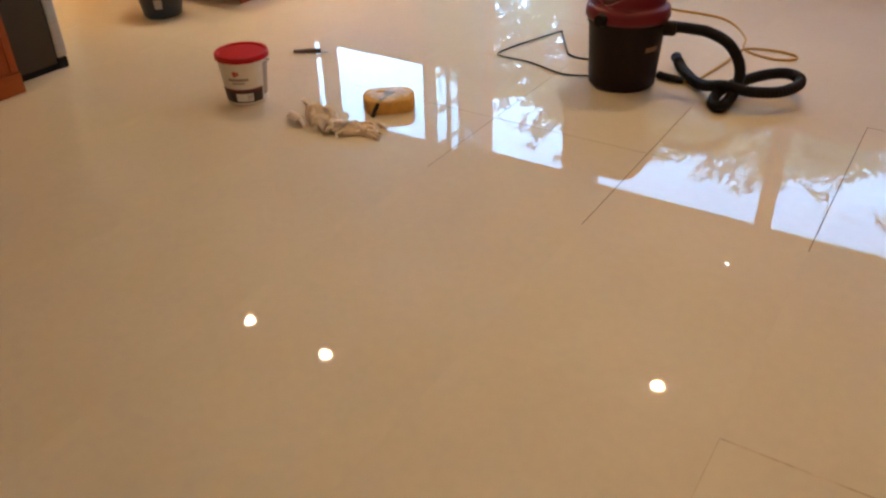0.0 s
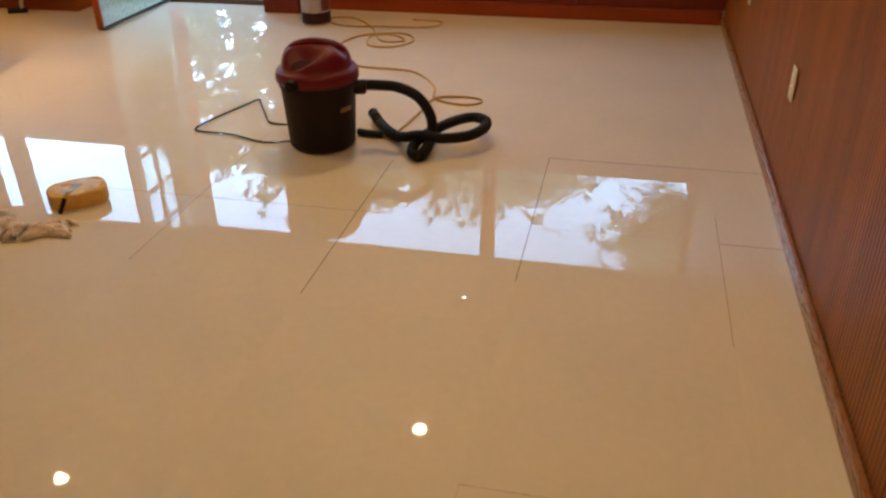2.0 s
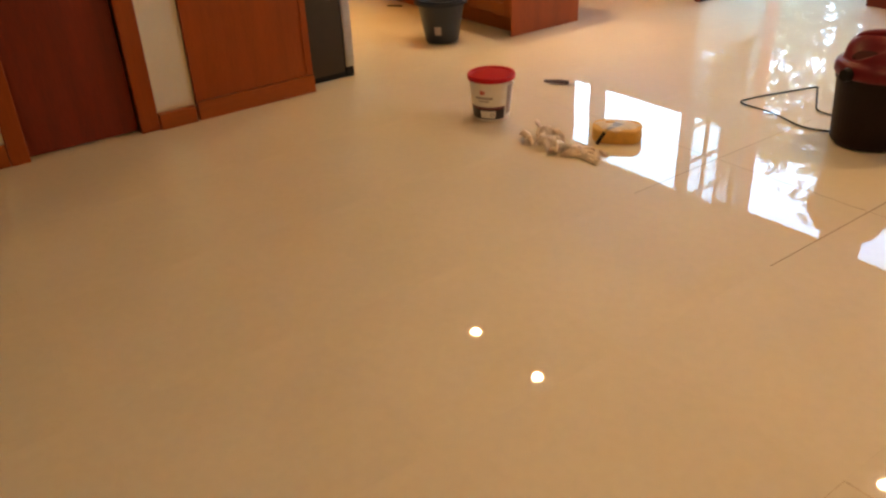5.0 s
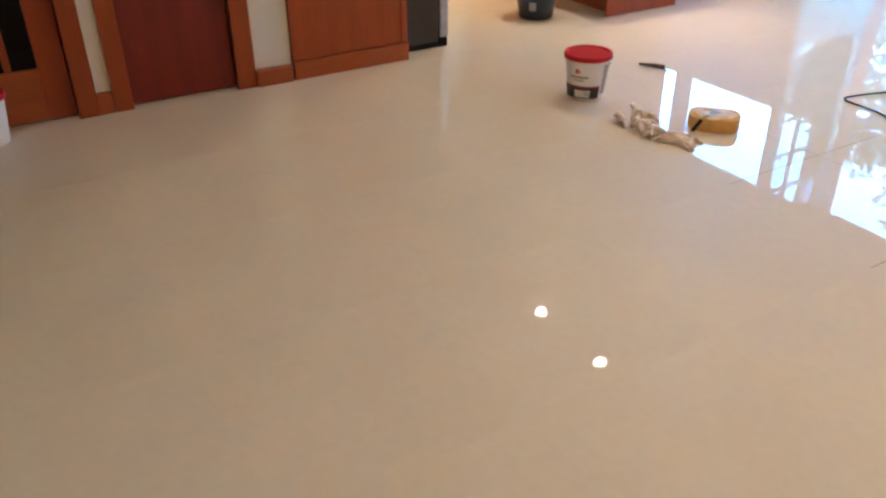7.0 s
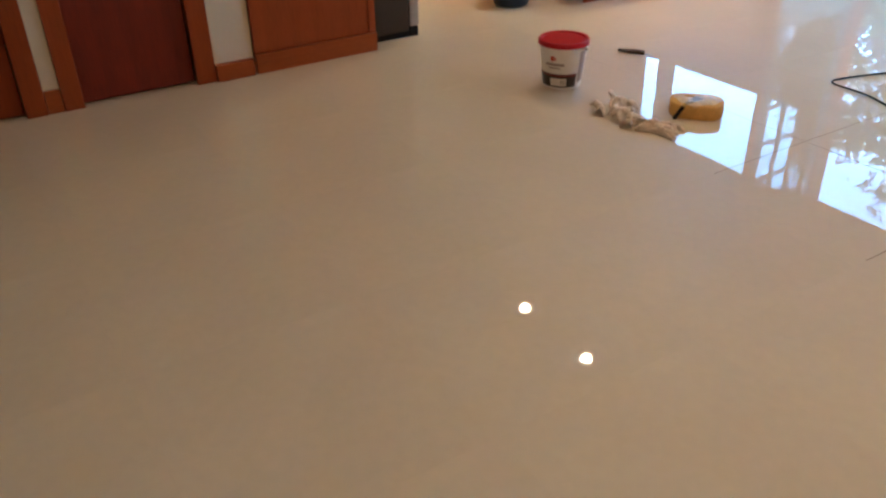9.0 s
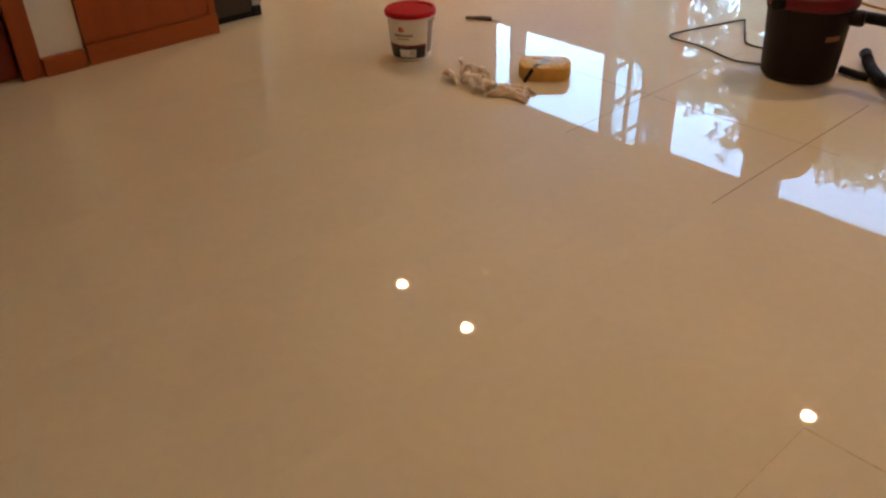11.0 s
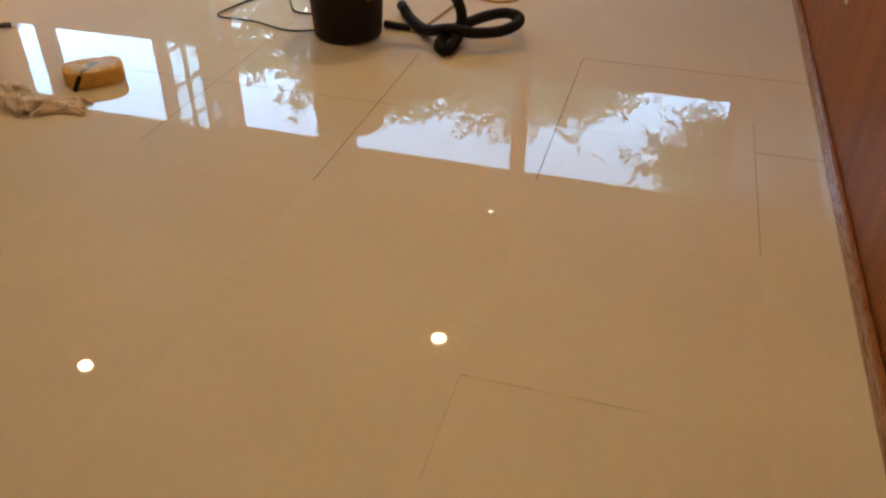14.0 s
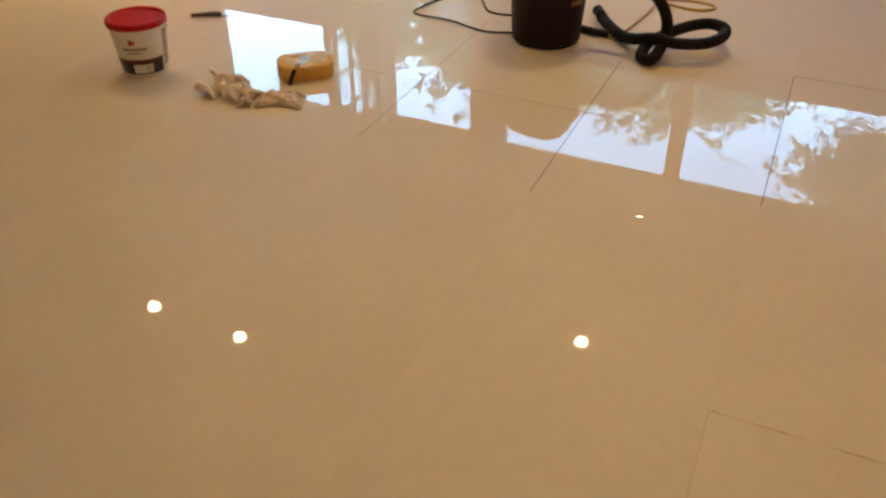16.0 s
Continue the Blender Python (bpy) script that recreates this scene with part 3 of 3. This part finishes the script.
for v in lid.verts:                                   # hand hollow before and behind the grip
    if v.co.z > 0.345:
        for cx, cy, rx, ry, d in ((0.086, -0.034, 0.052, 0.088, 0.070), (-0.078, -0.01, 0.045, 0.08, 0.045), (0.03, 0.105, 0.03, 0.03, 0.016)):
            q = ((v.co.x - cx) / rx) ** 2 + ((v.co.y - cy) / ry) ** 2
            if q < 1:
                v.co.z -= d * (1 - q) ** 1.2
part("lid", lid, VACRED, vac, smooth=True)
part("grip_bar", tube([(0.0, -0.112, 0.390), (0.004, -0.075, 0.420), (0.006, 0.0, 0.433), (0.004, 0.075, 0.420), (0.0, 0.112, 0.390)], 0.017, 12), VACRED, vac, smooth=True)
# dark red disc paints the shade inside the front hollow
part("hollow_shade", lathe([(0.0, 0.0), (0.034, 0.0), (0.044, -0.012)], 20), HOLLOWSHADE, vac).matrix_basis = pose(0.086, -0.034, 0.362, 0, 26, 0) @ Matrix.Diagonal((0.95, 1.5, 1, 1))
part("side_boss", lathe([(0.0, 0.022), (0.022, 0.022), (0.027, 0.0)], 20), BLACK, vac).matrix_basis = pose(0.147, -0.075, 0.300, 0, 90, -27)
part("rear_latch", box(-0.192, -0.168, -0.02, 0.02, 0.245, 0.305, 0.006), VACBODY, vac)
part("maker_plate", lathe([(0.1468, 0.172), (0.1482, 0.192)], 8, 42, 66), GOLDP, vac, "amber maker plate")
part("hose_port", lathe([(0.0, 0.0), (0.03, 0.0), (0.03, 0.05), (0.024, 0.06), (0.0, 0.06)], 20), VACBODY, vac).matrix_basis = pose(0.0, 0.135, 0.245, -90, 0, 0)
for a in (45, 135, 225, 315):
    part("foot", lathe([(0.0, 0.0), (0.012, 0.0), (0.014, 0.012), (0.0, 0.012)], 12), BLACK, vac).matrix_basis = pose(0.11 * math.cos(radians(a)), 0.11 * math.sin(radians(a)), 0)

hose = part("vacuum_hose", tube([(-0.782, 3.03, 0.247), (-0.71, 3.035, 0.248), (-0.63, 3.03, 0.246), (-0.545, 3.02, 0.215), (-0.492, 3.01, 0.145), (-0.482, 2.99, 0.075), (-0.490, 2.92, 0.035),
                                 (-0.507, 2.868, 0.024), (-0.545, 2.905, 0.026), (-0.535, 3.00, 0.045), (-0.469, 3.10, 0.062), (-0.405, 3.17, 0.072), (-0.345, 3.20, 0.076), (-0.290, 3.165, 0.076), (-0.285, 3.09, 0.072), (-0.335, 3.005, 0.068),
                                 (-0.43, 2.955, 0.070), (-0.52, 2.965, 0.072), (-0.60, 3.00, 0.045), (-0.66, 3.06, 0.026), (-0.73, 3.14, 0.026), (-0.775, 3.205, 0.028), (-0.796, 3.24, 0.032)], 0.0205, 12, 14, 0.0022), BLACK)
tagged(hose, "black ribbed vacuum hose looped on the tiles", "hose")
cuff = part("hose_cuff", lathe([(0.012, 0.0), (0.019, 0.0), (0.0235, 0.05), (0.018, 0.055)], 16), BLACK, hose)
cuff.matrix_basis = pose(-0.794, 3.237, 0.032, -86, 0, 33.5)
tagged(part("power_cord", tube([(-1.08, 3.10, 0.05), (-1.16, 3.15, 0.006), (-1.26, 3.15, 0.006), (-1.33, 3.25, 0.006), (-1.42, 3.40, 0.006), (-1.445, 3.43, 0.006), (-1.49, 3.30, 0.006), (-1.55, 3.10, 0.006), (-1.545, 3.00, 0.006),
                                (-1.38, 2.985, 0.006), (-1.20, 2.93, 0.006), (-1.08, 2.965, 0.006)], 0.0040, 6, 8), BLACK), "thin black power cord of the vacuum", "cord")
tagged(part("cord_plug", tube([(-0.83, 3.09, 0.018), (-0.78, 3.08, 0.018), (-0.72, 3.09, 0.012)], 0.016, 8, 4), BLACK), "black cord connector on the tiles", "plug")
tagged(part("extension_cord", tube([(-0.72, 3.09, 0.006), (-0.68, 3.13, 0.006), (-0.64, 3.38, 0.006), (-0.61, 3.58, 0.012), (-0.50, 3.65, 0.006), (-0.40, 3.63, 0.006), (-0.39, 3.58, 0.006), (-0.47, 3.54, 0.006), (-0.61, 3.60, 0.006),
                                    (-0.66, 3.78, 0.006), (-0.83, 4.00, 0.006), (-1.14, 4.04, 0.006), (-1.33, 4.18, 0.006), (-1.38, 4.42, 0.006), (-1.30, 4.65, 0.006), (-1.08, 4.73, 0.006), (-0.97, 4.59, 0.006), (-1.05, 4.44, 0.006), (-1.20, 4.44, 0.006), (-1.24, 4.62, 0.012),
                                    (-1.12, 4.67, 0.010), (-1.02, 4.57, 0.006), (-1.16, 4.55, 0.006), (-1.30, 4.82, 0.012), (-1.50, 5.05, 0.006), (-1.66, 4.99, 0.006), (-1.50, 4.85, 0.006), (-1.20, 4.85, 0.012), (-0.95, 4.91, 0.006), (-0.90, 5.04, 0.006), (-1.10, 5.07, 0.006)], 0.0058, 7, 8), CORD),
       "yellow extension cord in loose loops on tiles", "extension cord")

# jug of liquid by the pier
jug = tagged(empty("jug", (-1.69, 4.90, 0), 20), "translucent white jug with dark liquid, handle", "jug")
jug.matrix_basis = jug.matrix_basis @ Matrix.Diagonal((1.09, 1.09, 1.09, 1))
part("body", lathe([(0.0, 0.003), (0.078, 0.003), (0.084, 0.012), (0.084, 0.165), (0.07, 0.20), (0.026, 0.235), (0.024, 0.25)], 24), JUGP, jug)
part("liquid_band", lathe([(0.0845, 0.012), (0.085, 0.075)], 24), DARKLIQ, jug, "dark liquid in the jug foot")
part("print", lathe([(0.0846, 0.085), (0.085, 0.15)], 10, -66, -8), LABELD, jug)
part("cap", lathe([(0.0, 0.268), (0.028, 0.268), (0.028, 0.246)], 20), WHITEP, jug)
part("grip", tube([(0.03, 0, 0.225), (0.075, 0, 0.22), (0.095, 0, 0.18), (0.08, 0, 0.13)], 0.011, 8), JUGP, jug)

# sponge with a margin knife on it
def sponge_mesh():
    b = bmesh.new()
    out = []
    for i in range(40):
        a = 6.28319 * i / 40
        c, s_ = math.cos(a), math.sin(a)
        out.append((0.102 * abs(c) ** 0.55 * (1 if c > 0 else -1) * (1 - 0.10 * max(0, -s_) * c * c), 0.074 * abs(s_) ** 0.6 * (1 if s_ > 0 else -1)))
    rings = [[b.verts.new((x * k, y * k, z)) for x, y in out] for k, z in ((0.96, 0.0), (1.0, 0.006), (1.0, 0.048), (0.96, 0.055), (0.5, 0.056))]
    for p, q in zip(rings, rings[1:]):
        for i in range(40):
            b.faces.new((p[i], p[(i + 1) % 40], q[(i + 1) % 40], q[i]))
    b.faces.new(rings[-1])
    b.faces.new(rings[0][::-1])
    return b


sp = tagged(empty("sponge", (-1.640, 2.282, 0), 40), "yellow tiling sponge smeared with pale grout", "sponge")
part("block", sponge_mesh(), SPONGE, sp)
sm = lathe([(0.0, 0.0600), (0.012, 0.0605), (0.024, 0.0595), (0.034, 0.0590), (0.042, 0.0572), (0.045, 0.0548)], 48)
for v in sm.verts:
    a = math.atan2(v.co.y, v.co.x)
    k = 1 + 0.10 * math.sin(3 * a + 0.6) + 0.06 * math.sin(7 * a)
    v.co.x, v.co.y = v.co.x * 2.0 * k, v.co.y * 1.45 * k
    v.co.z += 0.005 * noise.noise(v.co * 45)
part("grout_smear", sm, SLURRY, sp, smooth=True)
part("pock", lathe([(0.0, 0.0640), (0.011, 0.0635), (0.014, 0.0585)], 14), SPONGE, sp, "bare sponge showing through").matrix_basis = pose(-0.03, 0.022, 0) @ Matrix.Diagonal((1.7, 0.8, 1, 1))
kn = tagged(empty("putty_knife", (-1.628, 2.208, 0.0615), 8), "putty knife, steel blade on sponge, dark handle hanging", "putty knife")
kb = box(-0.021, 0.021, 0.012, 0.088, -0.0008, 0.0008)
for v in kb.verts:
    if v.co.y < 0.02:
        v.co.x *= 0.4
part("blade", kb, mat("smeared_blade", (0.34, 0.31, 0.27), 0.5, 1.0, var=0.3, scale=30), kn)
part("neck", tube([(0, 0.016, 0.0), (0, 0.0, 0.0), (0, -0.018, -0.010)], 0.0055, 8), STEEL, kn)
part("handle", tube([(0, -0.014, -0.007), (0, -0.042, -0.026), (0, -0.066, -0.043)], 0.0078, 10), BLACK, kn)
part("ferrule", tube([(0, -0.006, -0.003), (0, -0.020, -0.011)], 0.0085, 10), BRASS, kn, "worn brass ferrule")

# rag and trowel
def rag_mesh(seed):
    """A crumpled cloth: arched folds crowding along a bent line, flat pleats at one end, all one sheet of cloth."""
    b, q, ends = bmesh.new(), random.Random(seed), []

    def fold(cx, cy, yaw, width, high, roll, dip):
        """A hood of cloth that rises from the floor and curls over by roll radians."""
        n, m, ph = 14, 10, q.uniform(0, 6)
        ca, sa, rows = math.cos(yaw), math.sin(yaw), []
        for i in range(n + 1):
            u = i / n * 2 - 1
            h = high * (1 - dip * u * u) * (1 + 0.10 * math.sin(3 * u + ph))
            row = []
            for j in range(m + 1):
                w = roll * j / m
                x = u * width * (0.5 - 0.10 * math.sin(w)) + 0.006 * math.sin(9 * u + 3 * w + ph)
                y = h * 0.62 * (1 - math.cos(w)) + 0.012 * math.sin(2.6 * u + ph) + 0.005 * noise.noise(Vector((u * 4 + ph, w * 2, cx * 30)))
                z = max(0.003, h * math.sin(w) + 0.004 * noise.noise(Vector((u * 5, w * 3 + ph, 1.0))))
                row.append(b.verts.new((cx + ca * x - sa * y, cy + sa * x + ca * y, z)))
            rows.append(row)
        for i in range(n):
            for j in range(m):
                b.faces.new((rows[i][j], rows[i + 1][j], rows[i + 1][j + 1], rows[i][j + 1]))
        if ends:                                      # the cloth runs on from the fold before
            b.faces.new((ends[0], ends[1], rows[0][1], rows[0][0]))
        ends[:] = [rows[n][1], rows[n][0]]

    for k in range(9):                                # crowded upright folds, highest at the far end
        f = k / 8
        cx = -0.175 + 0.24 * f + q.uniform(-0.012, 0.012)
        cy = 0.026 * math.sin(5.5 * f) - 0.02 * f + q.uniform(-0.018, 0.018)
        fold(cx, cy, radians(q.choice((55, 75, 100, 125, 20, 160)) + q.uniform(-15, 15)) + (3.14 if k % 2 else 0.0),
             q.uniform(0.095, 0.14), q.uniform(0.032, 0.046) * (1.25 - 0.35 * f), q.uniform(2.1, 2.9), q.uniform(0.2, 0.6))
    for k in range(6):                                # pleats lying along the near end
        fold(0.105 + q.uniform(-0.02, 0.02), -0.052 + 0.017 * k, radians(q.uniform(-14, 10)), q.uniform(0.13, 0.17), q.uniform(0.016, 0.030), 2.9, 0.5)
    for x, y, yaw in ((-0.165, 0.035, 1.2), (-0.06, 0.04, 1.4)):     # loose corners standing up
        fold(x, y, yaw, 0.06, 0.058, 1.7, 0.8)
    return b


rg = part("rag", rag_mesh(4), CLOTH, smooth=True)
rg.matrix_basis = pose(-1.686, 2.034, 0, 0, 0, 10) @ Matrix.Diagonal((0.92, 1, 1.1, 1))
so = rg.modifiers.new("thickness", "SOLIDIFY")
so.thickness = 0.002
tagged(rg, "crumpled beige cotton rag on the tiles", "rag")
tr = tagged(empty("trowel", (-2.325, 2.612, 0.0), 32), "narrow grout trowel lying on the tiles", "trowel")
tb = tube([(0.035, 0, 0.010), (0.055, 0, 0.008), (0.078, 0.004, 0.006)], 0.010, 8)
for v in tb.verts:                                    # flattened into a blade
    v.co.z = 0.004 + (v.co.z - 0.008) * 0.25 + 0.003
part("blade", tb, STEEL, tr)
th = tube([(0.045, 0, 0.011), (0.015, -0.003, 0.014), (-0.03, 0, 0.013), (-0.080, 0.010, 0.008)], 0.0105, 10)
for v in th.verts:                                    # slimmer towards its end
    k = 1 - 0.5 * max(0.0, min(1.0, (0.0 - v.co.x) / 0.08))
    v.co.z = 0.011 + (v.co.z - 0.011) * k
part("handle", th, mat("worn_grip", (0.055, 0.032, 0.02), 0.5), tr)

# bits near the cabinets
tagged(part("pencil", tube([(-4.43, 2.96, 0.005), (-4.35, 3.03, 0.005)], 0.005, 6), BLACK), "short dark stick lying before the island", "stick")
fit = tagged(empty("tap_fitting", (-3.80, 4.80, 0), 25), "small chrome pipe fitting lying by the cabinets", "pipe fitting")
part("tee", tube([(-0.06, 0, 0.02), (0.0, 0, 0.022), (0.06, 0, 0.02)], 0.018, 10), BLACK, fit)
part("spout", tube([(0.03, 0, 0.03), (0.035, 0.0, 0.08), (0.06, 0, 0.11)], 0.013, 10), STEEL, fit)

# ---- floor tiles, piece by piece ----
PX, PY, GAP = 0.613, 0.600, 0.0007
tm = box(-PX / 2 + GAP / 2, PX / 2 - GAP / 2, -PY / 2 + GAP / 2, PY / 2 - GAP / 2, -0.009, 0.0)
tile_mesh = bpy.data.meshes.new("tile")
tm.to_mesh(tile_mesh)
tm.free()
tile_mesh.materials.append(TILE)
floor = bpy.data.objects["floor"]
rt = random.Random(11)
for i in range(-10, 2):
    for j in range(-9, 4):
        cx, cy = (i + 0.5) * PX, 3.0 + (j + 0.5) * PY
        x0, x1, y0, y1 = cx - PX / 2, min(cx + PX / 2, XR - 0.004), cy - PY / 2, min(cy + PY / 2, YF - 0.004)
        sx, sy = (x1 - x0) / PX, (y1 - y0) / PY
        if sx <= 0.02 or sy <= 0.02:
            continue
        o = new("tile", tile_mesh)
        o.parent = floor
        o.matrix_basis = pose((x0 + x1) / 2, (y0 + y1) / 2, 0.0, rt.gauss(0, 0.012), rt.gauss(0, 0.012), 0) @ Matrix.Diagonal((sx, sy, 1, 1))
# joints that are still open and dark, and one that is half filled
JOINTS = [(0, 0, 2.04, 3.0, 1.7, JOINT), (-PX, -PX, 1.85, 2.86, 1.8, JOINT), (-2 * PX, -2 * PX, 1.93, 3.04, 1.5, PALEJOINT), (PX, PX, 1.83, 2.6, 0.9, JOINT),
          (0, XR - 0.004, 3.0, 3.0, 1.9, JOINT), (PX, XR - 0.004, 2.4, 2.4, 1.6, JOINT), (-1.9, -0.5, 2.4, 2.4, 1.0, PALEJOINT)]
for x0, x1, y0, y1, w, stuffing in JOINTS:
    h = w * 0.00085
    part("open_joint", box(x0 - h, x1 + h, y0 - h, y1 + h, -0.0009, 0.0003), stuffing, floor)
for x0, x1, y0, y1, h in ((0.005, 0.38, 1.2, 1.2, 0.0022), (0, 0, 0.92, 1.2, 0.0012)):
    part("half_filled_joint", box(x0 - h, x1 + h, y0 - h, y1 + h, -0.0009, 0.0003), HALFJOINT, floor)

# glowing box over the window, made up for a bright spot in the floor
sn = tagged(empty("spot_box", (-0.80, YF - 0.001, 2.21)), "stand-in white box with a glowing patch above window", "sensor")
part("case", box(-0.03, 0.03, -0.03, 0.0, -0.025, 0.025, 0.006), WHITEP, sn)
part("eye", box(-0.015, 0.015, -0.034, -0.0305, -0.008, 0.002, 0.0015), glow("spot_glow", (1, 0.95, 0.85), 2.5), sn)
# white ceiling disc, made up for a faint pale patch in the floor
sd = tagged(empty("ceiling_disc", (-4.28, 1.69, CEIL)), "round white ceiling disc, stand-in for a pale reflection", "detector")
part("base", lathe([(0.07, 0.0), (0.072, -0.018), (0.0, -0.02)], 28), WHITEP, sd)
part("cover", lathe([(0.058, -0.018), (0.05, -0.038), (0.0, -0.042)], 28), WHITEP, sd)
